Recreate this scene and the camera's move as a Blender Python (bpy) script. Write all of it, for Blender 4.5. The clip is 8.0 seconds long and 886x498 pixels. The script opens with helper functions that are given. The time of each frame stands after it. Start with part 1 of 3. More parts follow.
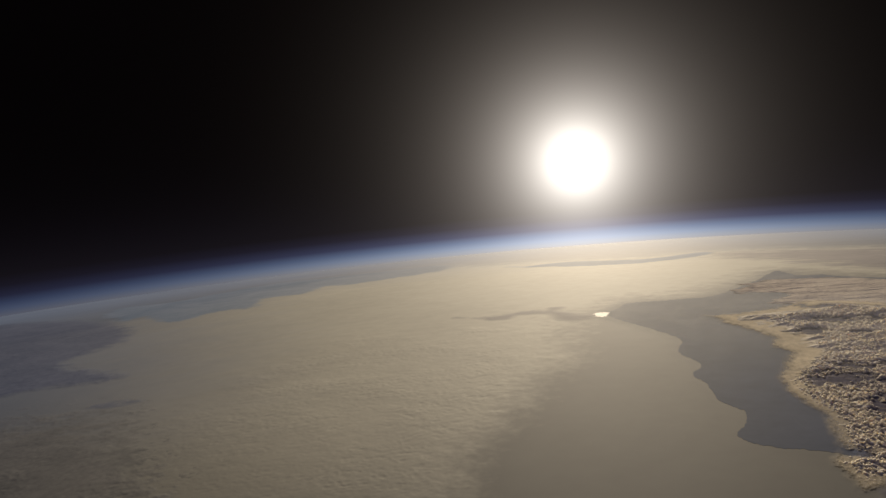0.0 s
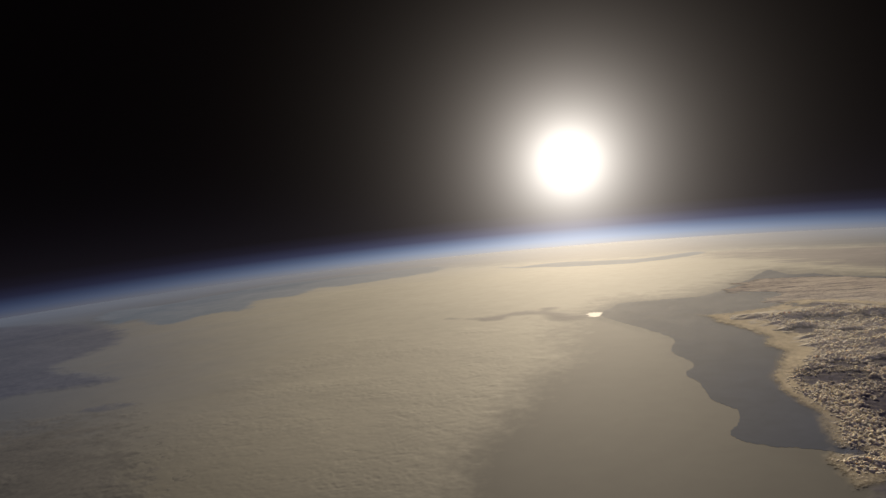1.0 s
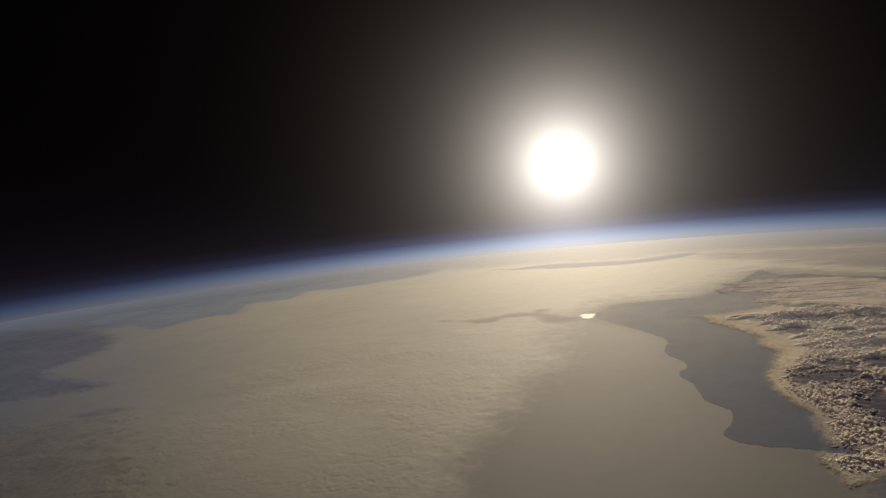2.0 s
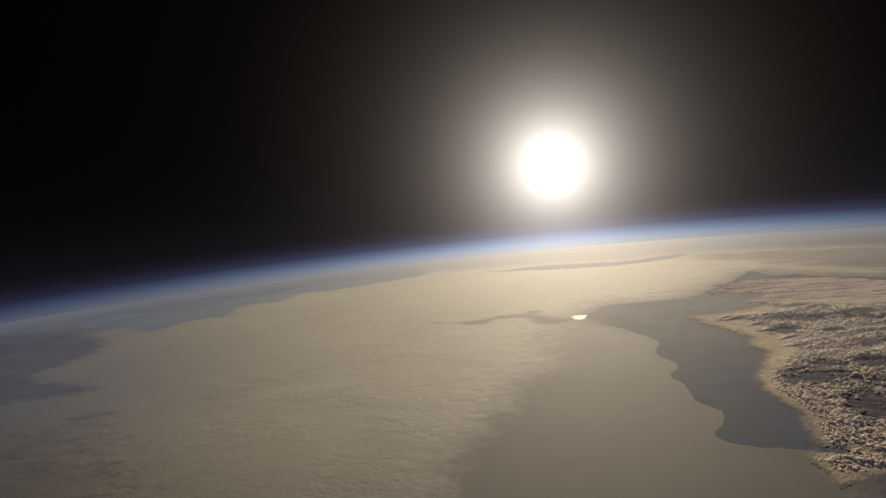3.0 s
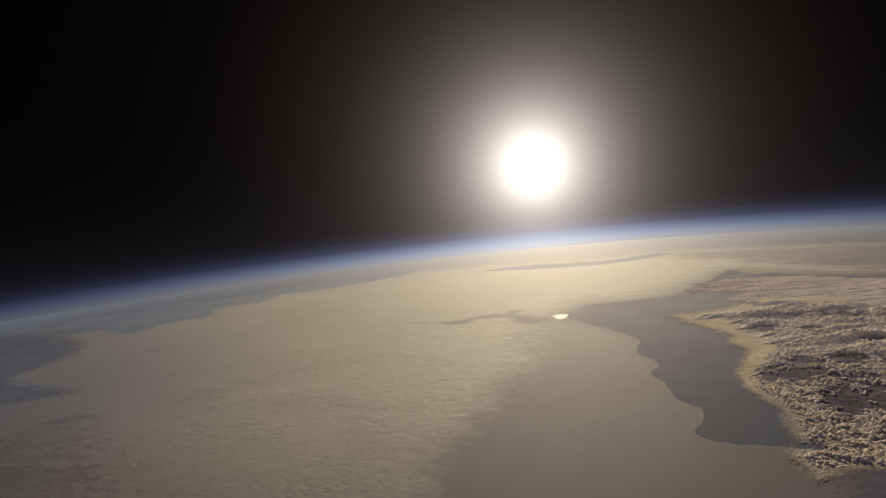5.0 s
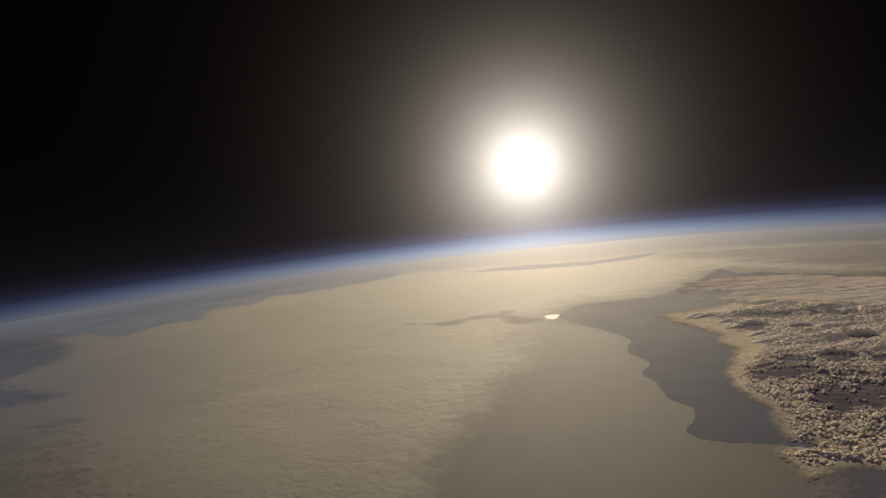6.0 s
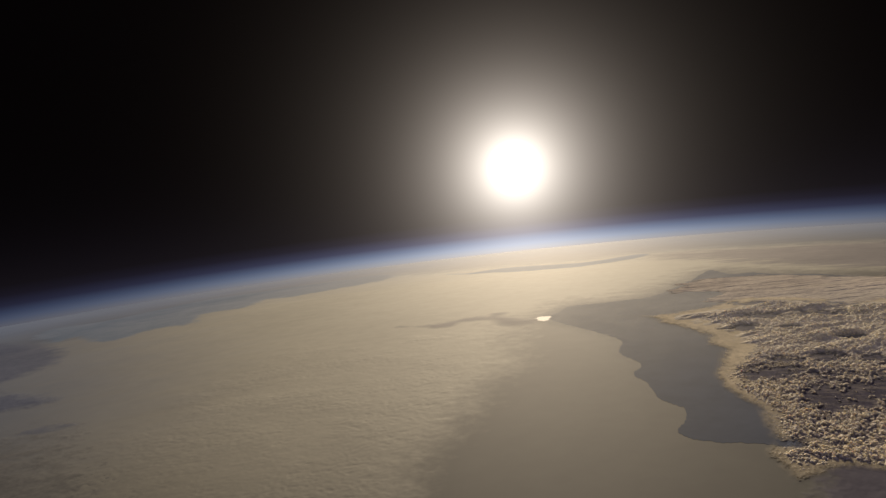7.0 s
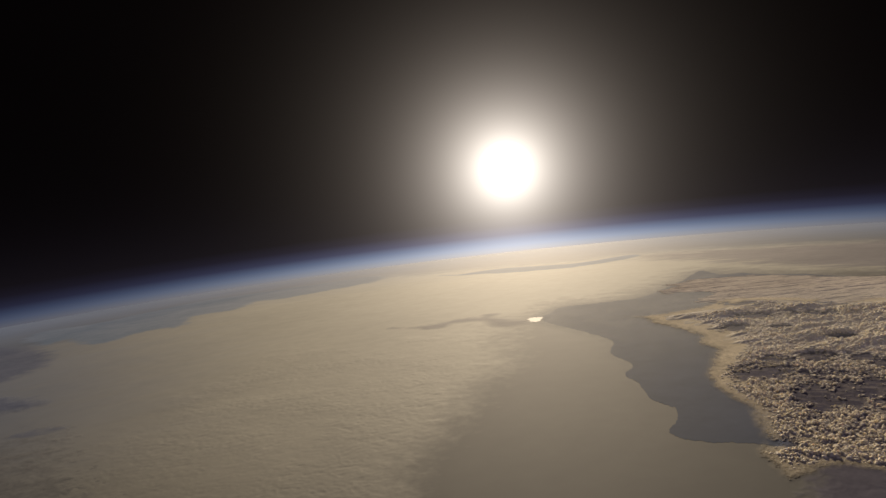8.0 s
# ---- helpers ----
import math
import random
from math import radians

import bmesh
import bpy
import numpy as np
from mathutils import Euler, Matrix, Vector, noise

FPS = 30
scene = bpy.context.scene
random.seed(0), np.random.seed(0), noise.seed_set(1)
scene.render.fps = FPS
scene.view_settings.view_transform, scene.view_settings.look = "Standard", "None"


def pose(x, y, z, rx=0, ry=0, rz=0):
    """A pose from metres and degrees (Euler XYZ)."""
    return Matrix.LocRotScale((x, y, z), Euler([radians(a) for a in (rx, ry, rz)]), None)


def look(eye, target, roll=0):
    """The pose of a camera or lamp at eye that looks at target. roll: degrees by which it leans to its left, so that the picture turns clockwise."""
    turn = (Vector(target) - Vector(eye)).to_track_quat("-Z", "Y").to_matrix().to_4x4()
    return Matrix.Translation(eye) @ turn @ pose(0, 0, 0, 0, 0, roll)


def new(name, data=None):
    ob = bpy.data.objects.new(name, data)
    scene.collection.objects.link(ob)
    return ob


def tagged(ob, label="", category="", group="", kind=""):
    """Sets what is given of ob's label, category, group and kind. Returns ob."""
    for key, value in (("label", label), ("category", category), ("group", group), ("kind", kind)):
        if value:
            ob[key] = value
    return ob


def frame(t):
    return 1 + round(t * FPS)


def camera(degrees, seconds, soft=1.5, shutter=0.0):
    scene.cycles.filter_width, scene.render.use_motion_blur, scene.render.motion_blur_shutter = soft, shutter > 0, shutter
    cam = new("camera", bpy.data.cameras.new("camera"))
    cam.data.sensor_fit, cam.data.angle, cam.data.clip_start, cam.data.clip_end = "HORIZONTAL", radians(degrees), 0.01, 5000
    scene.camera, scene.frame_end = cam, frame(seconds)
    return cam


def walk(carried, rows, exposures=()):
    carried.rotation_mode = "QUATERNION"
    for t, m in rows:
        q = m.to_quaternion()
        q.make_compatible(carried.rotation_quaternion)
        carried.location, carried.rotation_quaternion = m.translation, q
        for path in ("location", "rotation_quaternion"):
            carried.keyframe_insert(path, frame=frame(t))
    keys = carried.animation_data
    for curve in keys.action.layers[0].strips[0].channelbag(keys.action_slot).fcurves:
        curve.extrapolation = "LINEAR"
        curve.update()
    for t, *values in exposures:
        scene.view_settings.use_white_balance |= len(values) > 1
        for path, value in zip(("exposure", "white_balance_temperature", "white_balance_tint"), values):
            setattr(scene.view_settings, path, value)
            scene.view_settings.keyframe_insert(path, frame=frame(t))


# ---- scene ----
# High balloon flight over a hazy sea coast. One unit stands for one kilometre.
cam = camera(60.3, 8.0, soft=1.5)
RADIUS, ALTITUDE = 6371.0, 52.15
DIP = math.acos(RADIUS / (RADIUS + ALTITUDE))
TURNS = [
    (0.0, 83.280, 5.616, 1.693),
    (0.5, 83.269, 5.708, 1.412),
    (1.0, 83.295, 5.842, 1.138),
    (1.5, 83.351, 5.982, 0.875),
    (3.0, 83.476, 6.178, -0.053),
    (3.5, 83.454, 6.164, -0.360),
    (4.0, 83.412, 6.145, -0.708),
    (4.5, 83.347, 6.160, -1.089),
    (6.0, 83.321, 6.452, -2.171),
    (6.5, 83.367, 6.581, -2.502),
    (7.0, 83.424, 6.685, -2.860),
    (7.5, 83.446, 6.753, -3.184),
    (8.0, 83.441, 6.762, -3.508),
]
walk(cam, [(t, pose(0, 0, ALTITUDE, rx, ry, rz)) for t, rx, ry, rz in TURNS],
     [(0.0, 0.63, 6500, 10), (4.0, 0.62, 6600, 10), (8.0, 0.57, 6750, 11.5)])

# ---- light ----
# The lagoon's glint gives the sunlight's bearing, raised to brighten the ground; the disc stands just over the limb.
SUN_BEARING, SUN_ELEVATION, SUN_STRENGTH = 9.07, 12.0, 4.5
DISC_BEARING, DISC_ELEVATION = 8.10, -1.12


def heading(bearing, elevation):
    b, e = radians(bearing), radians(elevation)
    return Vector((math.sin(b) * math.cos(e), math.cos(b) * math.cos(e), math.sin(e)))


sun_data = bpy.data.lights.new("sun", "SUN")
sun_data.energy, sun_data.angle, sun_data.color = SUN_STRENGTH, radians(0.6), (1.0, 0.84, 0.625)
sun = new("sun", sun_data)
sun.matrix_world = look((0, 0, 0), -heading(SUN_BEARING, SUN_ELEVATION))


class Nodes:
    """Short hand for a node tree."""

    def __init__(self, tree):
        self.tree = tree
        tree.nodes.clear()

    def add(self, kind, ins=(), operation="", use_clamp=False, attribute_name="", data_type=""):
        node = self.tree.nodes.new(kind)
        if operation:
            node.operation = operation
        if use_clamp:
            node.use_clamp = True
        if attribute_name:
            node.attribute_name = attribute_name
        if data_type:
            node.data_type = data_type
        for key, value in dict(ins).items():
            if isinstance(value, bpy.types.NodeSocket):
                self.tree.links.new(value, node.inputs[key])
            else:
                node.inputs[key].default_value = value
        return node

    def math(self, op, a, b=0.0, c=0.0, clamp=False):
        return self.add("ShaderNodeMath", {0: a, 1: b, 2: c}, operation=op, use_clamp=clamp).outputs[0]

    def noise(self, vector, scale, detail=4.0, rough=0.55, distortion=0.0):
        ins = {"Vector": vector, "Scale": scale, "Detail": detail, "Roughness": rough, "Distortion": distortion}
        return self.add("ShaderNodeTexNoise", ins).outputs["Fac"]

    def ramp(self, fac, stops, mode="LINEAR"):
        node = self.add("ShaderNodeValToRGB", {"Fac": fac})
        node.color_ramp.interpolation = mode
        bar = node.color_ramp.elements
        while len(bar) < len(stops):
            bar.new(0.5)
        for el, (at, rgb) in zip(bar, stops):
            el.position, el.color = at, (*rgb, 1.0)
        return node.outputs["Color"]

    def scaled(self, colour, fac):
        return self.add("ShaderNodeVectorMath", {0: colour, "Scale": fac}, operation="SCALE").outputs[0]

    def plus(self, a, b):
        return self.add("ShaderNodeVectorMath", {0: a, 1: b}, operation="ADD").outputs[0]


def sky():
    """Black space, the blue band of air along the limb, the sun with its glare drawn as an aureole, and an unseen fill
    glow from above.
    """
    world = bpy.data.worlds.new("sky")
    world.use_nodes = True
    n = Nodes(world.node_tree)
    way = n.add("ShaderNodeTexCoord").outputs["Generated"]
    way = n.add("ShaderNodeVectorMath", {0: way}, operation="NORMALIZE").outputs[0]
    z = n.add("ShaderNodeSeparateXYZ", {0: way}).outputs["Z"]
    toward = n.add("ShaderNodeVectorMath", {0: way, 1: heading(DISC_BEARING, DISC_ELEVATION)}, operation="DOT_PRODUCT").outputs["Value"]
    away = n.math("MULTIPLY", n.math("ARCCOSINE", n.math("MINIMUM", toward, 0.9999999)), 180 / math.pi)
    over = n.math("MULTIPLY", n.math("ADD", n.math("ARCSINE", z), DIP), 180 / math.pi)

    def falloff(gain, width):
        return n.math("MULTIPLY", n.math("EXPONENT", n.math("DIVIDE", away, -width)), gain)

    band = n.ramp(n.math("DIVIDE", over, 2.65), [
        (0.0, (0.285, 0.278, 0.27)), (0.07, (0.275, 0.285, 0.30)), (0.18, (0.205, 0.245, 0.31)), (0.33, (0.105, 0.142, 0.215)), (0.50, (0.034, 0.041, 0.08)),
        (0.75, (0.007, 0.007, 0.016)), (1.0, (0.0, 0.0, 0.0))])
    faint = n.add("ShaderNodeVectorMath", {0: band, 1: (0.036, 0.066, 0.13)}, operation="MULTIPLY").outputs[0]
    band = n.plus(n.scaled(band, falloff(1.75, 12.8)), faint)
    tail = n.math("EXPONENT", n.math("DIVIDE", n.math("MAXIMUM", over, 0.0), -2.6))
    band = n.plus(band, n.scaled((0.010, 0.0085, 0.0125), tail))
    low = n.math("EXPONENT", n.math("DIVIDE", n.math("MAXIMUM", over, 0.0), -0.3))
    band = n.plus(band, n.scaled((0.016, 0.014, 0.012), low))
    # Lens glare round the sun, put into the sky's glow.
    inner = n.scaled((1.0, 0.97, 0.91), falloff(1.55, 2.0))
    outer = n.scaled((1.0, 0.84, 0.71), falloff(0.43, 4.1))
    core = n.math("SUBTRACT", 1.0, n.math("DIVIDE", away, 2.1), clamp=True)
    core = n.scaled((1.0, 0.98, 0.94), n.math("MULTIPLY", core, 2.0))
    outer = n.plus(outer, n.scaled((1.0, 0.72, 0.62), falloff(0.002, 14.0)))
    # Unseen blue glow high up, added to fill the shadows; space there is black.
    overhead_fill = n.math("MULTIPLY", n.math("SUBTRACT", z, 0.35), 1.5, clamp=True)
    outer = n.plus(outer, n.scaled((0.105, 0.10, 0.178), overhead_fill))
    space = n.plus(n.plus(n.plus(band, inner), n.plus(outer, core)), (0.0006, 0.0004, 0.0005))
    back = n.add("ShaderNodeBackground", {"Color": space, "Strength": 1.0})
    n.add("ShaderNodeOutputWorld", {"Surface": back.outputs[0]})
    scene.world = world


sky()


# ---- materials ----
def mottle(n, place, low, high, scale, fine):
    wide = n.noise(place, scale, 5.0, 0.6, 0.4)
    close = n.noise(place, scale * 9.0, 4.0, 0.6)
    blend = n.math("ADD", n.math("MULTIPLY", wide, 1.0 - fine), n.math("MULTIPLY", close, fine))
    return n.ramp(blend, [(0.32, low), (0.68, high)])


SEA_TONE = ((0.043, 0.044, 0.042), (0.074, 0.075, 0.066), 0.012, 0.25)
# Tan of the rippled cloud, and of bright haze put into the smooth sea.
DECK_HAZE_TONE = ((0.238, 0.234, 0.184), (0.305, 0.298, 0.233), 0.02, 0.4)
# Blue-grey of distant haze, put into the sea's colour.
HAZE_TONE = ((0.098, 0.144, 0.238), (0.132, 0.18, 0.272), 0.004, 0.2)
# Dark purple that paints the shade between and below the clouds.
CLOUD_SHADE_TONE = ((0.028, 0.026, 0.043), (0.046, 0.043, 0.064), 0.15, 0.5)
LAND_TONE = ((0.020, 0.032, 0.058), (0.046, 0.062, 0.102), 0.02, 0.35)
SEA_GLOSS = (0.80, 0.119)
LAND_GLOSS = (0.80, 0.044)


def surface(name, low, high, scale, rough=0.9, specular=0.0, fine=0.0, bump=0.0, bump_scale=1.0, depth=0.0, edge="", tint=(1.0, 1.0, 1.0)):
    """Mottled colour on two scales, with fine relief. scale: in 1/km. depth: km that light goes into it.
    edge: "sea" or "land" lets it thin out over the colour of what lies below, "clear" lets it thin out to nothing."""
    mat = bpy.data.materials.new(name)
    mat.use_nodes = True
    n = Nodes(mat.node_tree)
    place = n.add("ShaderNodeTexCoord").outputs["Object"]
    colour = mottle(n, place, low, high, scale, fine)
    ins = {"Base Color": colour, "Roughness": rough, "IOR": 1.33, "Specular IOR Level": specular, "Specular Tint": (*tint, 1.0)}
    thick = n.add("ShaderNodeAttribute", attribute_name="cover").outputs["Fac"] if edge else None
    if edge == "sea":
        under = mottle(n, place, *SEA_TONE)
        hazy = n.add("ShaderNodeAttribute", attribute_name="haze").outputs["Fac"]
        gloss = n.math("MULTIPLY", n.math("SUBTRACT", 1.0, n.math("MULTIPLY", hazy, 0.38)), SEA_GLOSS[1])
        for key, tone in (("deck", DECK_HAZE_TONE), ("haze", HAZE_TONE)):
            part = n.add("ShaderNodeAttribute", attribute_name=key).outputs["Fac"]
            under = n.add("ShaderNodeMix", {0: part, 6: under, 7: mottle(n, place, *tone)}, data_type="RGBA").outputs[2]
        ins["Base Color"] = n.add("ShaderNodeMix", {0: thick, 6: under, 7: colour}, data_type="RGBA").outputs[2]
        ins["Roughness"] = n.add("ShaderNodeMix", {0: thick, 2: SEA_GLOSS[0], 3: rough}).outputs[0]
        ins["Specular IOR Level"] = n.add("ShaderNodeMix", {0: thick, 2: gloss, 3: specular}).outputs[0]
    if edge == "land":
        wet = n.add("ShaderNodeAttribute", attribute_name="wet").outputs["Fac"]
        under = n.add("ShaderNodeMix", {0: wet, 6: mottle(n, place, *LAND_TONE), 7: mottle(n, place, *SEA_TONE)}, data_type="RGBA").outputs[2]
        # Shade under the cumulus is mixed into the ground colour here.
        cloud_shade = n.add("ShaderNodeAttribute", attribute_name="cloud_shade").outputs["Fac"]
        under = n.add("ShaderNodeMix", {0: cloud_shade, 6: under, 7: mottle(n, place, *CLOUD_SHADE_TONE)}, data_type="RGBA").outputs[2]
        ins["Base Color"] = n.add("ShaderNodeMix", {0: thick, 6: under, 7: colour}, data_type="RGBA").outputs[2]
        ins["Roughness"] = n.add("ShaderNodeMix", {0: thick, 2: LAND_GLOSS[0], 3: rough}).outputs[0]
        gloss = n.math("MULTIPLY", n.math("SUBTRACT", 1.0, n.math("MULTIPLY", cloud_shade, 0.65)), LAND_GLOSS[1])
        gloss = n.add("ShaderNodeMix", {0: wet, 2: gloss, 3: SEA_GLOSS[1]}).outputs[0]
        ins["Specular IOR Level"] = n.add("ShaderNodeMix", {0: thick, 2: gloss, 3: specular}).outputs[0]
    if bump:
        relief = n.noise(place, bump_scale, 5.0, 0.6)
        ins["Normal"] = n.add("ShaderNodeBump", {"Height": relief, "Strength": 1.0, "Distance": bump}).outputs[0]
    if depth:
        ins.update({"Subsurface Weight": 1.0, "Subsurface Radius": (1.0, 0.97, 0.92), "Subsurface Scale": depth})
    shader = n.add("ShaderNodeBsdfPrincipled", ins).outputs[0]
    if edge == "clear":
        clear = n.add("ShaderNodeBsdfTransparent").outputs[0]
        shader = n.add("ShaderNodeMixShader", {0: thick, 1: clear, 2: shader}).outputs[0]
    n.add("ShaderNodeOutputMaterial", {"Surface": shader})
    return mat


SEA = surface("hazy_sea", *SEA_TONE[:3], *SEA_GLOSS, SEA_TONE[3], edge="sea")
# The tint puts the glint's warm yellow into the water's reflection.
MIRROR = surface("still_water", (0.03, 0.035, 0.03), (0.05, 0.05, 0.04), 0.1, 0.6, 0.026, tint=(1.0, 0.80, 0.46))
LAND = surface("dark_land", *LAND_TONE[:3], *LAND_GLOSS, LAND_TONE[3])
# Far lands, headland and spit: the haze of distance is mixed into their colours.
FAR_LAND = surface("haze_tinted_land", (0.075, 0.128, 0.20), (0.165, 0.21, 0.28), 0.025, *LAND_GLOSS, 0.3, edge="sea")
DIM_PATCH = surface("dim_patch", (0.044, 0.042, 0.062), (0.095, 0.09, 0.115), 0.05, *LAND_GLOSS, 0.4, edge="sea")
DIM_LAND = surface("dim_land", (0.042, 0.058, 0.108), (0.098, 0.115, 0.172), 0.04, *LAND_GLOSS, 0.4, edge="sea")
ROUGH_CLOUD = surface("rough_cloud", (0.05, 0.053, 0.056), (0.135, 0.135, 0.128), 0.09, *SEA_GLOSS, 0.4, edge="sea")
SPIT_LAND = surface("haze_tinted_spit", (0.10, 0.098, 0.105), (0.16, 0.155, 0.16), 0.03, *LAND_GLOSS, 0.3, edge="sea")
FAR_STREAK = surface("far_streak", (0.095, 0.09, 0.108), (0.18, 0.168, 0.178), 0.02, 0.8, 0.06, 0.3, edge="sea")
PALE_CLOUD = surface("pale_cloud", (0.46, 0.42, 0.345), (0.66, 0.60, 0.49), 0.06, 0.9, 0.0, 0.4, edge="clear")
PUFF_CLOUD = surface("cumulus_cloud", (0.68, 0.61, 0.42), (0.81, 0.73, 0.54), 0.2, 0.9, 0.0, 0.4, 0.03, 2.0, 0.34)
FRINGE_CLOUD = surface("fringe_cloud", (0.58, 0.51, 0.35), (0.71, 0.63, 0.45), 0.1, 0.9, 0.0, 0.4, edge="clear")
FIELD_CLOUD = surface("cumulus_layer", (0.68, 0.61, 0.42), (0.81, 0.73, 0.54), 0.2, 0.9, 0.0, 0.4, 0.03, 2.0, 0.34, "land")
VEIL = surface("added_haze_veil", (0.255, 0.27, 0.27), (0.315, 0.33, 0.325), 0.03, 0.8, 0.16, 0.2, edge="clear")


# ---- plan: (bearing in degrees, range in km) from the point under the balloon, traced to fit the camera's view ----
PENINSULA = [
    (9.55, 261.1), (10.34, 269.9), (10.91, 278.6), (12.25, 280.9), (13.70, 281.9), (15.33, 284.0), (16.94, 287.8),
    (18.4, 302.0), (19.94, 324.7), (20.73, 345.2), (21.31, 356.1), (21.87, 350.5), (22.78, 338.6), (24.24, 339.5),
    (25.66, 331.6), (30.65, 315.0), (41.0, 243.7), (41.0, 137.1), (30.21, 130.4), (26.85, 131.8), (24.15, 133.8),
    (22.46, 133.8), (20.93, 134.0), (19.46, 135.4), (18.61, 137.0), (18.19, 139.3), (18.41, 141.7), (18.76, 144.5),
    (18.92, 149.0), (18.79, 152.8), (18.17, 154.9), (17.39, 157.6), (16.93, 160.7), (16.36, 170.4), (15.55, 176.6),
    (15.45, 181.1), (15.92, 185.0), (15.79, 189.9), (14.58, 199.3), (14.53, 206.3), (14.77, 213.0), (14.23, 220.0),
    (12.91, 229.2), (11.49, 239.7), (9.94, 251.9),
]
LONG_ISLAND = [
    (2.15, 464.0), (3.86, 454.8), (5.37, 461.8), (7.08, 463.0), (9.40, 454.8), (11.89, 446.8), (13.54, 450.7),
    (15.17, 464.0), (16.77, 474.3), (17.16, 457.9), (15.15, 435.5), (13.52, 427.7), (11.87, 420.8), (9.37, 423.7),
    (7.26, 428.6), (5.35, 440.6), (3.86, 446.3),
]
SPIT = [
    (-1.91, 275.9), (-0.84, 272.3), (0.47, 271.9), (1.77, 272.9), (3.09, 276.6), (4.17, 277.4), (5.02, 273.8),
    (5.35, 280.6), (6.20, 278.3), (5.88, 272.8), (6.71, 266.0), (7.55, 260.7), (8.40, 259.0), (8.42, 254.6),
    (7.09, 251.0), (5.81, 254.7), (5.30, 265.9), (4.36, 268.2), (3.06, 268.1), (1.95, 262.9), (1.08, 261.9),
    (0.01, 267.3),
]
NORTH_COAST = [
    (-1.71, 521.3), (-2.29, 493.8), (-3.82, 473.4), (-6.40, 460.8), (-9.39, 452.3), (-11.68, 458.6),
    (-13.17, 427.1), (-15.20, 431.9), (-16.2, 420.0), (-16.7, 391.0), (-17.6, 385.0), (-18.64, 393.0), (-20.41, 387.5),
    (-22.15, 374.1), (-23.59, 391.4), (-24.43, 427.6), (-25.53, 418.9), (-26.85, 473.7), (-25.75, 517.7),
    (-22.13, 502.7), (-19.06, 522.0), (-15.08, 550.0), (-10.97, 542.5), (-6.33, 540.8), (-3.33, 545.3),
]
WEST_COAST = [
    (-39.53, 576.5), (-33.91, 560.3), (-30.19, 500.9), (-27.92, 447.3), (-25.93, 395.4), (-25.32, 354.7),
    (-26.45, 331.8), (-28.06, 320.0), (-29.62, 309.8), (-29.87, 298.0), (-28.25, 275.9), (-26.42, 259.0),
    (-26.89, 252.9), (-29.22, 256.2), (-31.51, 261.3), (-35.24, 261.9), (-40.30, 258.6),
]
DIM_OUTLINE = [
    (26.80, 129.0), (27.65, 121.8), (28.11, 114.2), (29.49, 97.6), (39.69, 105.5), (39.75, 133.8), (30.91, 135.2),
    (27.52, 131.8),
]
ISLET = [
    (-28.63, 219.7), (-27.40, 220.4), (-25.73, 215.9), (-26.21, 214.5), (-27.62, 215.8),
]
LAGOON = [
    (8.44, 260.0), (8.71, 263.9), (9.26, 263.9), (9.64, 262.1), (9.54, 257.8), (9.36, 253.9), (8.85, 253.8),
]
DECK = [
    (-10.28, 266.2), (-4.35, 251.0), (-1.27, 258.0), (2.18, 252.2), (5.61, 244.8), (6.13, 219.6), (6.44, 198.4),
    (3.72, 183.0), (2.23, 164.1), (0.50, 148.3), (-1.44, 137.0), (-2.56, 124.3), (-4.88, 103.2), (-19.02, 108.3),
    (-28.01, 130.5), (-29.06, 167.1), (-23.26, 196.1), (-17.11, 229.2),
]
CUMULUS = [
    (15.64, 250.5), (17.05, 250.8), (18.83, 253.9), (20.77, 260.3), (21.93, 267.9), (23.06, 274.9), (26.64, 273.5),
    (30.60, 265.9), (41.0, 259.5), (41.0, 127.4), (30.2, 124.5), (27.9, 121.0), (26.1, 117.8), (25.0, 123.0),
    (23.9, 129.0), (24.41, 133.9), (24.23, 139.2), (23.79, 145.0), (23.47, 152.0), (22.64, 156.8), (21.77, 162.3),
    (21.12, 169.2), (20.78, 175.8), (21.21, 185.5), (21.32, 192.5), (21.57, 198.7), (20.83, 203.7), (20.39, 208.3),
    (20.64, 213.6), (19.81, 220.4), (18.75, 228.0), (17.40, 235.6), (16.83, 244.3),
]
FAR_SHEET = [
    (18.77, 316.3), (19.82, 320.8), (21.27, 324.7), (23.14, 328.1), (25.66, 327.4), (28.42, 320.7), (30.66, 315.8),
    (41.0, 304.8), (41.0, 255.5), (30.59, 256.6), (27.66, 260.0), (24.86, 264.4), (22.67, 268.0), (20.98, 268.3),
    (21.38, 277.1), (22.15, 286.2), (20.84, 294.6), (19.31, 294.1), (18.5, 293.0), (18.6, 299.5), (19.80, 306.4),
]
HORIZON_STREAKS = [
    (17.37, 458.6), (21.01, 458.1), (24.66, 450.0), (28.12, 453.3), (31.99, 457.0), (34.99, 458.5), (34.96, 344.3),
    (31.94, 342.6), (28.73, 353.8), (25.67, 372.5), (22.09, 398.4), (19.09, 427.1),
]
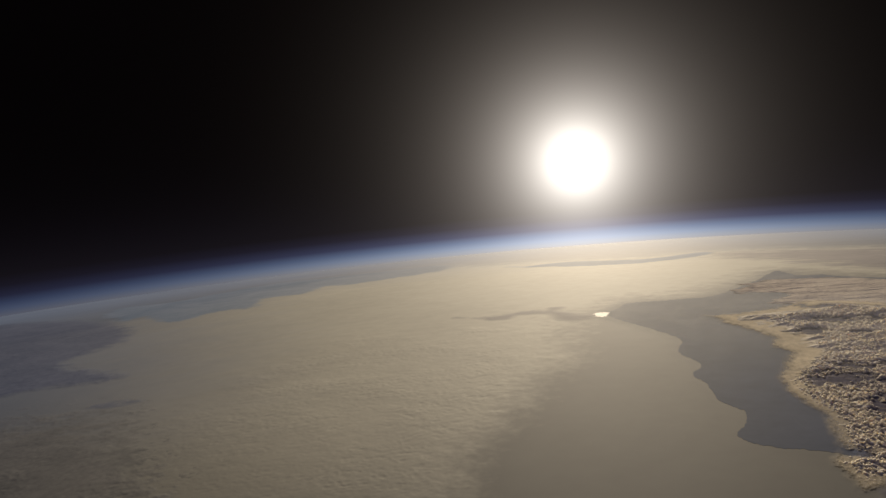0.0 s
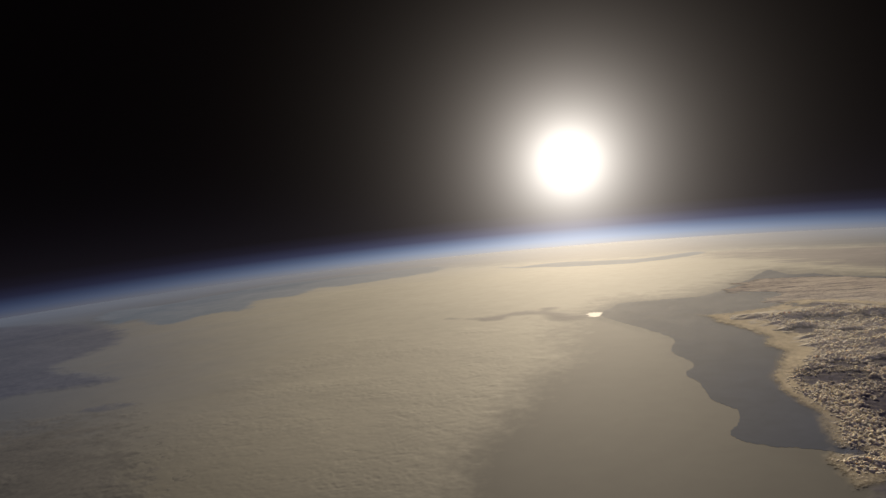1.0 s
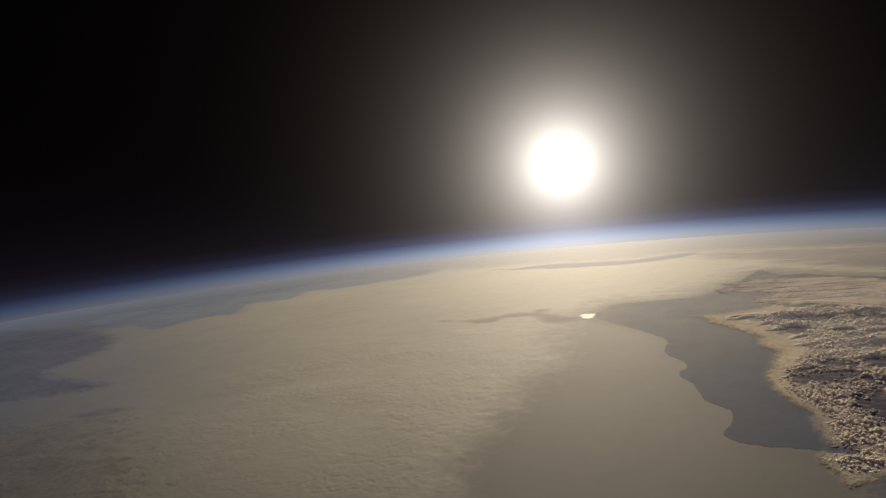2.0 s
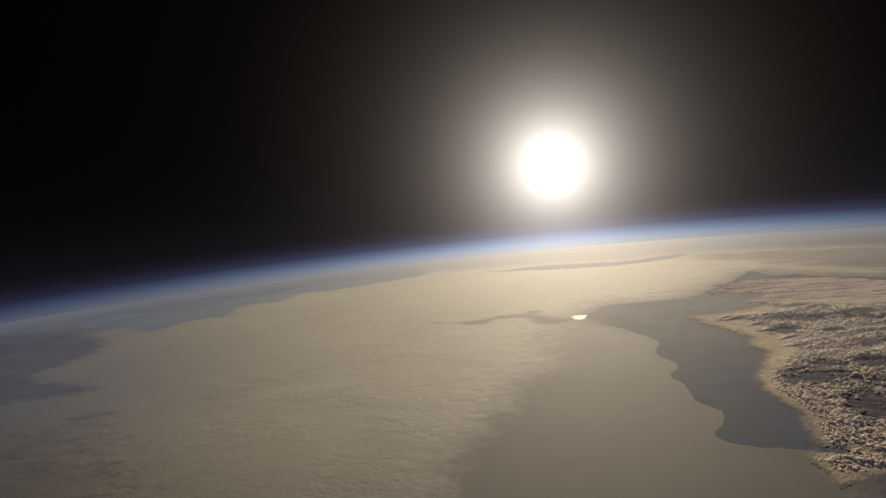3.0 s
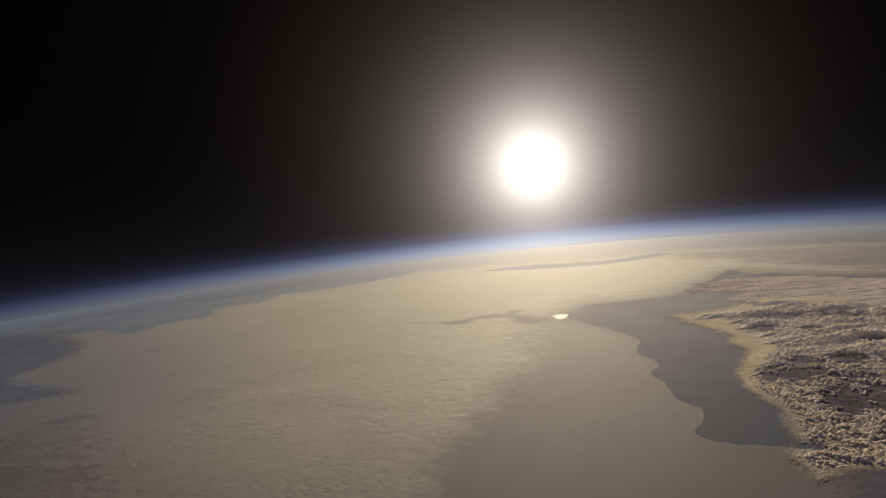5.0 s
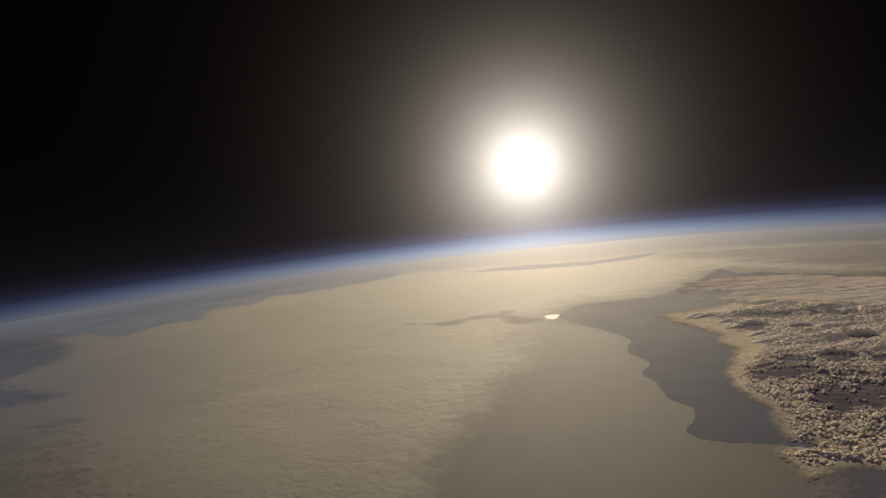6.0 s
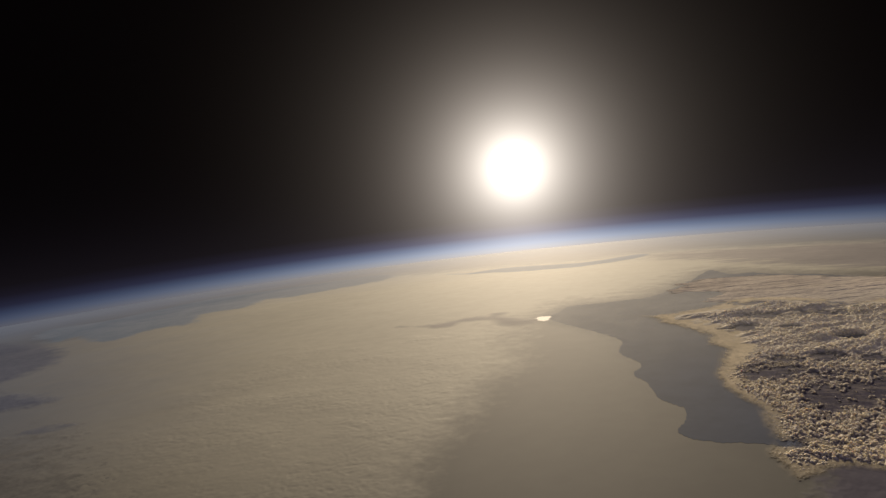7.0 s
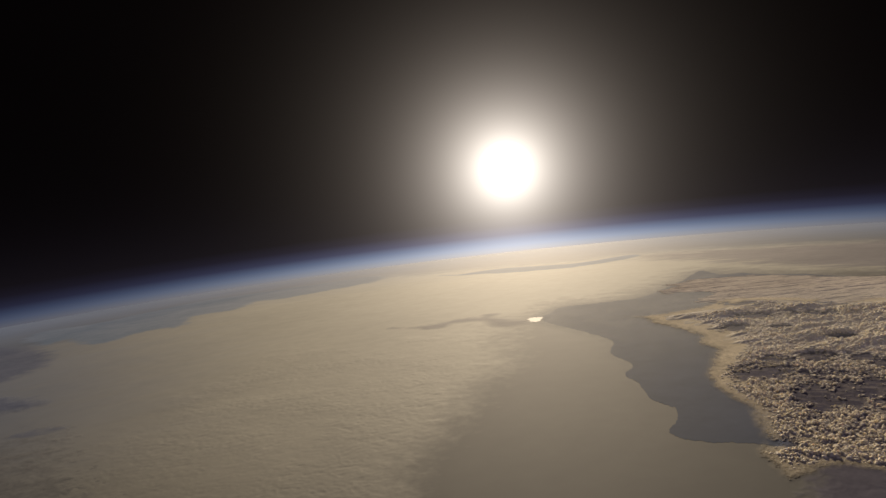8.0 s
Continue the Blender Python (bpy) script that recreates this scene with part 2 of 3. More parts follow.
HAZE_SHEET = [
    (-39.84, 369.3), (-34.16, 385.5), (-25.87, 424.4), (-19.14, 452.3), (-14.71, 501.2), (-10.56, 532.8),
    (-3.77, 531.7), (0.51, 498.4), (4.79, 481.3), (11.10, 456.9), (15.19, 472.9), (18.74, 483.0), (24.67, 470.6),
    (31.37, 463.2), (37.24, 421.6), (37.22, 337.1), (31.31, 332.8), (26.34, 342.1), (22.43, 366.9), (20.36, 354.8),
    (18.01, 325.8), (14.98, 300.2), (10.87, 294.9), (9.14, 278.6), (6.75, 263.4), (6.39, 227.2), (6.44, 198.4),
    (4.15, 182.5), (2.67, 163.7), (0.94, 147.9), (-1.00, 136.6), (-2.13, 124.0), (-4.44, 103.0), (-19.02, 108.3),
    (-41.39, 157.8),
]
WEST_ROUGH = [
    (-40.87, 193.1), (-34.98, 215.8), (-31.22, 212.6), (-28.61, 203.0), (-26.39, 180.4), (-25.63, 157.7),
    (-26.62, 127.8), (-35.19, 116.1),
]
# gaps in the cumulus, some where only shaded bands lie: bearing, range, half width in degrees, half depth in log range
GAPS = [
    (25.04, 178.1, 1.85, 0.034), (23.85, 174.3, 0.81, 0.026), (28.57, 158.4, 1.42, 0.058), (30.43, 161.9, 1.30, 0.063),
    (28.81, 175.7, 1.51, 0.015), (28.69, 190.3, 1.21, 0.019), (25.90, 187.5, 1.34, 0.016), (28.31, 241.4, 2.33, 0.021),
    (24.81, 240.3, 1.42, 0.018), (24.85, 263.0, 1.94, 0.014), (23.30, 223.8, 1.02, 0.020), (29.84, 260.4, 1.46, 0.020),
    (26.54, 223.4, 0.90, 0.011), (30.32, 211.9, 0.97, 0.013), (25.87, 133.9, 0.86, 0.014), (27.20, 161.0, 0.35, 0.028),
    (31.50, 190.1, 1.14, 0.021), (32.1, 167.0, 1.2, 0.055), (32.6, 187.0, 1.0, 0.03),
]


def fall(x, y):
    """Height of the round earth at a place of the plan."""
    return np.sqrt(RADIUS ** 2 - x * x - y * y) - RADIUS


def spot(bearing, reach):
    b = np.radians(bearing)
    return reach * np.sin(b), reach * np.cos(b)


LATTICE = np.random.RandomState(7).rand(256, 256)


def value_noise(x, y):
    """Smooth noise between 0 and 1."""
    i, j = np.floor(x).astype(int), np.floor(y).astype(int)
    u, v = x - i, y - j
    u, v = u * u * u * (u * (6 * u - 15) + 10), v * v * v * (v * (6 * v - 15) + 10)
    a, b = LATTICE[i % 256, j % 256], LATTICE[(i + 1) % 256, j % 256]
    c, d = LATTICE[i % 256, (j + 1) % 256], LATTICE[(i + 1) % 256, (j + 1) % 256]
    return (a * (1 - u) + b * u) * (1 - v) + (c * (1 - u) + d * u) * v


def fractal(x, y, octaves=4, gain=0.5):
    total, size, norm = 0.0, 1.0, 0.0
    for k in range(octaves):
        turn = 0.6 * k
        p, q = x * math.cos(turn) - y * math.sin(turn), x * math.sin(turn) + y * math.cos(turn)
        total = total + size * value_noise(p * 2 ** k + 17.3 * k, q * 2 ** k + 9.1 * k)
        norm, size = norm + size, size * gain
    return total / norm


def rounded(corners, steps):
    """A closed smooth line through the corners (Catmull-Rom)."""
    p = np.array(corners, float)
    a, b, c, d = np.roll(p, 1, 0), p, np.roll(p, -1, 0), np.roll(p, -2, 0)
    out = []
    for s in np.arange(steps) / steps:
        out.append(0.5 * (2 * b + (c - a) * s + (2 * a - 5 * b + 4 * c - d) * s * s + (3 * b - a - 3 * c + d) * s ** 3))
    return np.stack(out, 1).reshape(-1, 2)


def chart(outline):
    """Bearing and log range, in which distances look even from the balloon."""
    p = np.array(outline, float)
    return np.stack([np.radians(p[:, 0]), np.log(p[:, 1])], 1)


def depth_inside(px, py, line):
    """Distance to a closed line: above zero inside it."""
    best, inside = np.full(px.shape, 1e9), np.zeros(px.shape, bool)
    for (ax, ay), (bx, by) in zip(line, np.roll(line, -1, 0)):
        dx, dy = bx - ax, by - ay
        t = np.clip(((px - ax) * dx + (py - ay) * dy) / (dx * dx + dy * dy + 1e-12), 0, 1)
        best = np.minimum(best, np.hypot(px - ax - t * dx, py - ay - t * dy))
        if dy:
            inside ^= ((ay > py) != (by > py)) & (px < dx * (py - ay) / dy + ax)
    return np.where(inside, best, -best)


class DepthChart:
    """depth_inside of one closed line, worked out on a lattice once and then read off between its points."""

    def __init__(self, line, low=(-1.2, 4.0), high=(1.2, 6.9), across=900, along=700):
        self.low, self.step = low, ((high[0] - low[0]) / (across - 1), (high[1] - low[1]) / (along - 1))
        b, q = np.meshgrid(np.linspace(low[0], high[0], across), np.linspace(low[1], high[1], along), indexing="ij")
        self.depth = depth_inside(b, q, line)

    def at(self, b, q):
        u = np.clip((b - self.low[0]) / self.step[0], 0, self.depth.shape[0] - 1.001)
        v = np.clip((q - self.low[1]) / self.step[1], 0, self.depth.shape[1] - 1.001)
        i, j = u.astype(int), v.astype(int)
        u, v, d = u - i, v - j, self.depth
        return (d[i, j] * (1 - u) + d[i + 1, j] * u) * (1 - v) + (d[i, j + 1] * (1 - u) + d[i + 1, j + 1] * u) * v


def mesh_object(name, verts, faces, material, smooth=True):
    me = bpy.data.meshes.new(name)
    me.from_pydata(verts if isinstance(verts, list) else verts.tolist(), [], faces if isinstance(faces, list) else faces.tolist())
    me.materials.append(material)
    if smooth:
        me.polygons.foreach_set("use_smooth", [True] * len(me.polygons))
    return new(name, me)


def grid_faces(rows, columns, closed=False):
    i, j = np.meshgrid(np.arange(rows - 1), np.arange(columns if closed else columns - 1), indexing="ij")
    k = (j + 1) % columns
    return np.stack([i * columns + j, i * columns + k, (i + 1) * columns + k, (i + 1) * columns + j], -1).reshape(-1, 4)


# ---- the sea: one round sheet past the limb ----
def sea_sheet():
    reach = np.concatenate([[0.001, 0.5], np.geomspace(5, 90, 20), np.linspace(93, 960, 240)])
    bearing = np.arange(360)
    r, b = np.meshgrid(reach, bearing, indexing="ij")
    x, y = spot(b, r)
    verts = np.stack([x, y, fall(x, y)], -1).reshape(-1, 3)
    faces = [tuple(f[::-1]) for f in grid_faces(len(reach), 360, True).tolist()]
    return mesh_object("water", verts, faces + [tuple(range(359, -1, -1))], SEA)


tagged(sea_sheet(), "calm tan sea under thin haze reaching the curved horizon", "sea", kind="structure")


# ---- land ----
def land(name, outline, material, height, rough, spacing, steps=8):
    """A low island or coast: a cut outline with fractal bays, hills inside and a short shore."""
    from mathutils.geometry import delaunay_2d_cdt
    line = rounded(chart(outline), steps)
    wave = 220.0
    line = line + rough * (np.stack([fractal(line[:, 0] * wave, line[:, 1] * wave, 4, 0.6),
                                     fractal(line[:, 0] * wave + 40, line[:, 1] * wave + 70, 4, 0.6)], 1) - 0.5) * [1.0, 3.0]
    low, high = line.min(0), line.max(0)
    gx, gy = np.meshgrid(np.arange(low[0], high[0], spacing), np.arange(low[1], high[1], spacing * 3))
    keep = depth_inside(gx, gy, line) > spacing * 0.5
    points = np.concatenate([line, np.stack([gx[keep], gy[keep]], 1)])
    n = len(line)
    ring = [(i, (i + 1) % n) for i in range(n)]
    flat, _, tris, _, _, _ = delaunay_2d_cdt([Vector(p) for p in points], ring, [], 1, 1e-7)
    flat = np.array([(p.x, p.y) for p in flat])
    x, y = spot(np.degrees(flat[:, 0]), np.exp(flat[:, 1]))
    inner = np.clip(depth_inside(flat[:, 0], flat[:, 1], line) / (spacing * 3), 0, 1)
    z = fall(x, y) + 0.02 + height * inner * fractal(x * 0.12, y * 0.12, 5, 0.55)
    verts = np.stack([x, y, z], 1).tolist()
    faces = [tuple(t) for t in tris]
    # shore
    bx, by = spot(np.degrees(line[:, 0]), np.exp(line[:, 1]))
    base = len(verts)
    verts += np.stack([bx, by, fall(bx, by) + 0.02], 1).tolist() + np.stack([bx, by, fall(bx, by) - 0.1], 1).tolist()
    faces += [(base + i, base + (i + 1) % n, base + n + (i + 1) % n, base + n + i) for i in range(n)]
    ob = mesh_object(name, verts, faces, material)
    bm = bmesh.new()
    bm.from_mesh(ob.data)
    bmesh.ops.recalc_face_normals(bm, faces=bm.faces)
    bm.to_mesh(ob.data)
    bm.free()
    return ob


tagged(land("peninsula", PENINSULA, LAND, 0.03, 0.0042, 0.012, 10), "dark peninsula with a ragged bay coast", "land", kind="structure")


def lagoon():
    """A still lagoon, its edge roughened so that the glint's shape fits the camera's view."""
    line = rounded(chart(LAGOON), 14)
    x, y = spot(np.degrees(line[:, 0]), np.exp(line[:, 1]))
    cx, cy = x.mean(), y.mean()
    edge_noise = 0.55 + 0.75 * fractal(x * 1.1 + 4, y * 0.45, 4, 0.65)
    x, y = np.append(cx + edge_noise * (x - cx), cx), np.append(cy + 0.85 * edge_noise * (y - cy), cy)
    n = len(line)
    verts = np.stack([x, y, fall(x, y) + 0.075], 1)
    faces = [(n, (i + 1) % n, i) for i in range(n)]
    return mesh_object("lagoon", verts, faces, MIRROR)


tagged(lagoon(), "small still lagoon glinting in the low sun", "lagoon", kind="structure")


# ---- layers that thin out at their edges: haze-tinted land, haze and sheets of cloud ----
def smooth(v):
    v = np.clip(v, 0, 1)
    return v * v * (3 - 2 * v)


def ragged_inside(b, q, depths, ragged, streak=1.0, grain=60.0):
    return depths.at(b, q) + ragged * (fractal(b * grain, q * grain * streak, 5, 0.6) - 0.5) * 2


DECK_LINE = rounded(chart(HAZE_SHEET), 3)
DECK_CHART, RIPPLE_CHART = DepthChart(DECK_LINE), DepthChart(rounded(chart(DECK), 3))


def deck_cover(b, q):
    # The western and near fades put a fall-off of brightness into the colour.
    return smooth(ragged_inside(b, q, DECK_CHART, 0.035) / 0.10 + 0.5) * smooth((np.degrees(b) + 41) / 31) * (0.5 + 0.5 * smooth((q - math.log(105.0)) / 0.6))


# Share of haze painted into the sea: grows towards the limb and the west.
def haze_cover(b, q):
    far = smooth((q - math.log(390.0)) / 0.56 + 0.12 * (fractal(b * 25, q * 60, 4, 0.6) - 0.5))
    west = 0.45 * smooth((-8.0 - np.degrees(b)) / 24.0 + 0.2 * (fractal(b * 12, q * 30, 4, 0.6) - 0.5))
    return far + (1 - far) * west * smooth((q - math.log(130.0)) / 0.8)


def billows(x, y, size, streak):
    """Cells and broad swells of a cloud's upper side."""
    u, v = x / size, y / size * streak
    warp = fractal(u * 0.3 + 5, v * 0.3, 3)
    cells = 1 - np.abs(fractal(u + 2 * warp, v + warp, 4, 0.55) - 0.5) * 2
    return cells, np.clip(fractal(u * 0.12 + 3, v * 0.12, 3) * 2.4 - 0.7, 0, 1)


def sheet(name, b, q, z, seen, material, **shares):
    """The seen part of a grid over the chart, with a share of cover, deck and haze at every point."""
    x, y = spot(np.degrees(b), np.exp(q))
    verts = np.stack([x, y, fall(x, y) + 0.003 + z], -1).reshape(-1, 3)
    faces = grid_faces(*b.shape)
    faces = faces[seen.reshape(-1)[faces].max(1) > 0.002]
    index = np.unique(faces)
    place = np.zeros(len(verts), int)
    place[index] = np.arange(len(index))
    ob = mesh_object(name, verts[index], place[faces][:, ::-1], material)
    for key, share in shares.items():
        ob.data.attributes.new(key, "FLOAT", "POINT").data.foreach_set("value", share.reshape(-1)[index].astype(np.float32))
    return ob


def chart_grid(low, high, across, along):
    return np.meshgrid(np.linspace(low[0], high[0], across), np.linspace(low[1], high[1], along), indexing="xy")


def layer(name, outline, material, lift, height, size, across, along, soft, ragged, streak=1.0, grain=60.0, strength=1.0):
    """Billowed relief over an outline, thinning out to nothing at a ragged edge."""
    line = rounded(chart(outline), 6)
    b, q = chart_grid(line.min(0) - soft, line.max(0) + soft, across, along)
    x, y = spot(np.degrees(b), np.exp(q))
    depths = DepthChart(line, line.min(0) - soft, line.max(0) + soft, 360, 300)
    cover = smooth(ragged_inside(b, q, depths, ragged, streak, grain) / soft + 0.5)
    cells, swell = billows(x, y, size, streak)
    z = (lift + height * cells * (0.25 + 0.75 * swell)) * cover
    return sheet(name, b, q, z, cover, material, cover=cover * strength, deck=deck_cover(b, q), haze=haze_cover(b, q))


def painted_haze():
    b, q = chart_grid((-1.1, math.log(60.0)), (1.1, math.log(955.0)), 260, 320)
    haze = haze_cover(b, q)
    return sheet("painted_haze", b, q, 0.009 * haze + 0.05 * smooth((q - math.log(640.0)) / 0.15), haze, SEA, deck=deck_cover(b, q), haze=haze)


def cloud_and_haze_deck():
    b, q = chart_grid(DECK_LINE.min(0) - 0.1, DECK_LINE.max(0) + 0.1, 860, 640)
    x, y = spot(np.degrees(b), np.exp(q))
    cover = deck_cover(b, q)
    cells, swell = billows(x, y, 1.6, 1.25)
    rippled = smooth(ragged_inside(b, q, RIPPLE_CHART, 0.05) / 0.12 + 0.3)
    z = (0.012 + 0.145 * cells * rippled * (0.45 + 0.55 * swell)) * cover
    return sheet("cloud_and_haze_deck", b, q, z, cover, SEA, deck=cover, haze=haze_cover(b, q))


tagged(painted_haze(), "sea towards the curved horizon with blue-grey haze in its colour", "haze", kind="stuff")
tagged(cloud_and_haze_deck(), "tan rippled stratocumulus, and smooth sea with bright haze in its colour", "cloud", kind="stuff")
tagged(layer("mainland", NORTH_COAST, FAR_LAND, 0.018, 0.15, 9.0, 520, 220, 0.018, 0.013, strength=0.75), "mainland coast below the horizon, blue-grey haze in its colour", "land", kind="structure")
tagged(layer("headland", WEST_COAST, DIM_LAND, 0.02, 0.15, 7.0, 420, 260, 0.032, 0.015, strength=0.72), "dim grey headland with a pointed cape, haze in its colour", "land", kind="structure")
tagged(layer("long_island", LONG_ISLAND, FAR_LAND, 0.024, 0.1, 8.0, 500, 90, 0.012, 0.006, strength=0.92), "long thin island near the horizon, blue-grey haze in its colour", "island")
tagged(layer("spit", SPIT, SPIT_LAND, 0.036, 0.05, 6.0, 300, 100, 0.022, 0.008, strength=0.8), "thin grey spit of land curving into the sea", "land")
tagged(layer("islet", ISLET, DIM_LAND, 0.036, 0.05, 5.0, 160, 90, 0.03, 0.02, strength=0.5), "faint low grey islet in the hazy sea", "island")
tagged(layer("broken_cloud", WEST_ROUGH, ROUGH_CLOUD, 0.04, 0.13, 1.7, 420, 300, 0.16, 0.10, strength=0.7), "broken grey cloud patch low over the sea", "cloud", kind="stuff")
tagged(layer("horizon_streak", HORIZON_STREAKS, FAR_STREAK, 0.04, 0.07, 12.0, 420, 200, 0.05, 0.07, 9.0, 25.0, strength=0.8), "faint grey cloud streaks along the horizon", "cloud", kind="stuff")
# Soft-edged patch of darker tone below the near cumulus.
tagged(layer("dim_patch", DIM_OUTLINE, DIM_PATCH, 0.02, 0.1, 3.0, 260, 200, 0.05, 0.03), "dim grey patch with a soft edge beside the near cumulus", "haze", kind="stuff")
tagged(layer("cloud_sheet", FAR_SHEET, PALE_CLOUD, 0.006, 0.26, 1.0, 900, 520, 0.010, 0.020, 4.0, 30.0), "flat streaky pale cloud sheet beyond the cumulus", "cloud", kind="stuff")


# ---- cumulus ----
CUMULUS_CHART = DepthChart(rounded(chart(CUMULUS), 4), (0.2, 4.6), (0.75, 5.75), 700, 600)
LAND_CHART = DepthChart(rounded(chart(PENINSULA), 3), (0.1, 4.6), (0.75, 5.95), 500, 500)


def growth(b, q):
    """Depth inside the ragged edge of the cumulus field at a place of the chart, and how far it lies in a gap."""
    inside = CUMULUS_CHART.at(b, q) + 0.009 * (fractal(b * 150, q * 60, 5, 0.65) - 0.5)
    gap = np.zeros(b.shape)
    for bearing, reach, wide, deep in GAPS:
        e = np.hypot((b - math.radians(bearing)) / math.radians(wide), (q - math.log(reach)) / deep)
        gap = np.maximum(gap, 1.62 - e + 2.3 * (fractal(b * 85 + 9, q * 75, 5, 0.7) - 0.5))
    return inside, smooth(gap * 1.0)


def distance_share(q):
    """0 over the near field of small heaps, 1 over the far field of broad rows."""
    return smooth((q - math.log(172.0)) / 0.22)


class Domes:
    """Rounded heaps on a jittered lattice. Each has its own centre, width and height."""

    def __init__(self, size, seed, keep, start, stray=0.0, loose=0.0):
        self.size = size
        self.i, self.j = np.meshgrid(np.arange(int(20 / size), int(215 / size)), np.arange(int(75 / size), int(310 / size)), indexing="ij")
        rng = np.random.RandomState(seed)
        shape = self.i.shape
        self.x = (self.i + 0.5 + rng.uniform(-0.4, 0.4, shape)) * size
        self.y = (self.j + 0.5 + rng.uniform(-0.4, 0.4, shape)) * size
        bulk = rng.rand(*shape)
        self.width = size * (0.40 + 0.22 * bulk)
        self.height = size * (0.30 + 0.34 * bulk)
        q = np.log(np.hypot(self.x, self.y))
        inside, gap = growth(np.arctan2(self.x, self.y), q)
        inside = inside + 0.011 - 0.033 * distance_share(q)
        self.grown = smooth((inside - start) / 0.03) * (1 - gap)
        lone = (rng.rand(*shape) < stray) & (inside > 0.03)
        self.grown = np.where(lone, np.maximum(self.grown, 0.35), self.grown)
        clump = smooth(fractal(self.x * 0.5 + 11, self.y * 0.3 + 0.12 * self.x, 3, 0.6) * 3.4 - 1.0)
        clump = 1 - loose * (1 - clump) * (1 - distance_share(q))
        keep = keep * clump
        self.height = self.height * (0.5 + 0.5 * clump)
        self.height = self.height * (0.1 + 0.9 * self.grown) * (self.grown > 0.06) * (rng.rand(*shape) < keep)
        self.width = self.width * (0.6 + 0.4 * self.grown)

    def at(self, x, y):
        best = np.zeros(x.shape)
        i0 = np.floor(x / self.size).astype(int) - self.i[0, 0]
        j0 = np.floor(y / self.size).astype(int) - self.j[0, 0]
        for di in (-1, 0, 1):
            for dj in (-1, 0, 1):
                k = np.clip(i0 + di, 0, self.i.shape[0] - 1), np.clip(j0 + dj, 0, self.i.shape[1] - 1)
                d = np.hypot(x - self.x[k], y - self.y[k]) / self.width[k]
                best = np.maximum(best, self.height[k] * np.clip(1 - d * d, 0, 1) ** 0.7)
        return best


HEAPS, KNOBS, ROWS, TOWERS = Domes(0.72, 3, 0.95, 0.019, 0.012, 0.85), Domes(0.42, 4, 0.8, 0.016, 0.006, 0.5), Domes(1.2, 6, 0.8, 0.02, 0.01), Domes(2.6, 8, 0.3, 0.03)


def heap(b, q):
    """Height and cover of the cumulus layer over the chart."""
    x, y = spot(np.degrees(b), np.exp(q))
    inside, gap = growth(b, q)
    far = distance_share(q)
    wx = x + (0.45 + 0.5 * far) * (fractal(x * 1.7, y * 1.3, 4) - 0.5)
    wy = y + (0.45 + 0.5 * far) * (fractal(x * 1.7 + 31, y * 1.3 + 7, 4) - 0.5)
    heaps, knobs, rows, towers = (d.at(wx, wy) for d in (HEAPS, KNOBS, ROWS, TOWERS))
    open_sky = smooth((inside - 0.015) / 0.04) * (1 - gap)
    curl = fractal(x * 2.6, y * 2.0, 5, 0.65) - 0.5
    ridges = np.clip(fractal(x * 0.05 + 20, y * 0.15 - x * 0.03, 4, 0.6) * 3.2 - 1.15, 0, 1)
    swell = np.clip(fractal(x * 0.09 + 3, y * 0.09, 3) * 1.6 - 0.4, 0, 1)
    height = 0.09 + (0.12 * swell + (0.06 + 0.85 * ridges) * far) * open_sky
    body = np.maximum(np.maximum(heaps * 1.35, knobs * 0.75), far * (rows * 0.9 + towers * 0.2)) * (1 - far * (0.22 - 0.32 * ridges))
    body = body * (0.4 + 0.6 * smooth((inside - 0.004 - 0.028 * far) / 0.03)) * (0.45 + 0.55 * smooth((q - math.log(118.0)) / 0.1))
    height = height + body + (0.10 + 0.10 * far) * curl * smooth(body * 5)
    # Low cover between heaps lets the painted shade show in the crevices.
    cover = np.clip(np.maximum(open_sky * (0.22 + 0.73 * far), body * 5), 0, 1)
    shreds = smooth(fractal(b * 60 + 5, q * 170, 5, 0.6) * 3.0 - 1.25)
    cover = np.maximum(cover, 0.09 * shreds * smooth((inside - 0.02) / 0.03))
    # The last value is the share of painted shade.
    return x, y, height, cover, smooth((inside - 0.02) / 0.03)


def cloud_fringe():
    """Thin streaky sheet along the outer edge of the cumulus field."""
    b, q = chart_grid((math.radians(14.0), math.log(112.0)), (math.radians(39.5), math.log(300.0)), 700, 1000)
    x, y = spot(np.degrees(b), np.exp(q))
    inside, gap = growth(b, q)
    far = distance_share(q)
    streaks = fractal(b * 150 + q * 30, q * 75 - b * 30, 5, 0.62)
    feather = inside + 0.011 * (streaks - 0.5)
    broad = 0.034 + 0.03 * fractal(b * 14 + 4, q * 14, 2) + 0.106 * far
    cover = smooth(feather / 0.022) * (1 - gap) * (0.8 + 0.2 * smooth(streaks * 2 - 0.5)) * (1 - smooth((inside - broad) / 0.05))
    cover = cover * (0.45 + 0.55 * smooth((np.exp(q) - 145) / 38))
    ripple = fractal(x * 0.5 + 0.3 * y, y * 1.6 - x * 0.5, 4, 0.6)
    return sheet("cloud_fringe", b, q, 0.19 + 0.12 * ripple * cover, cover, FRINGE_CLOUD, cover=cover)


def cumulus_layer():
    b, q = chart_grid((math.radians(16.0), math.log(116.0)), (math.radians(37.0), math.log(285.0)), 760, 1250)
    x, y, height, cover, cloud_shade = heap(b, q)
    return sheet("cumulus_layer", b, q, 0.06 * smooth(cover * 1.6) + height - 0.02, np.maximum(cover, cloud_shade), FIELD_CLOUD, cover=cover, cloud_shade=cloud_shade, wet=smooth(-LAND_CHART.at(b, q) / 0.01))


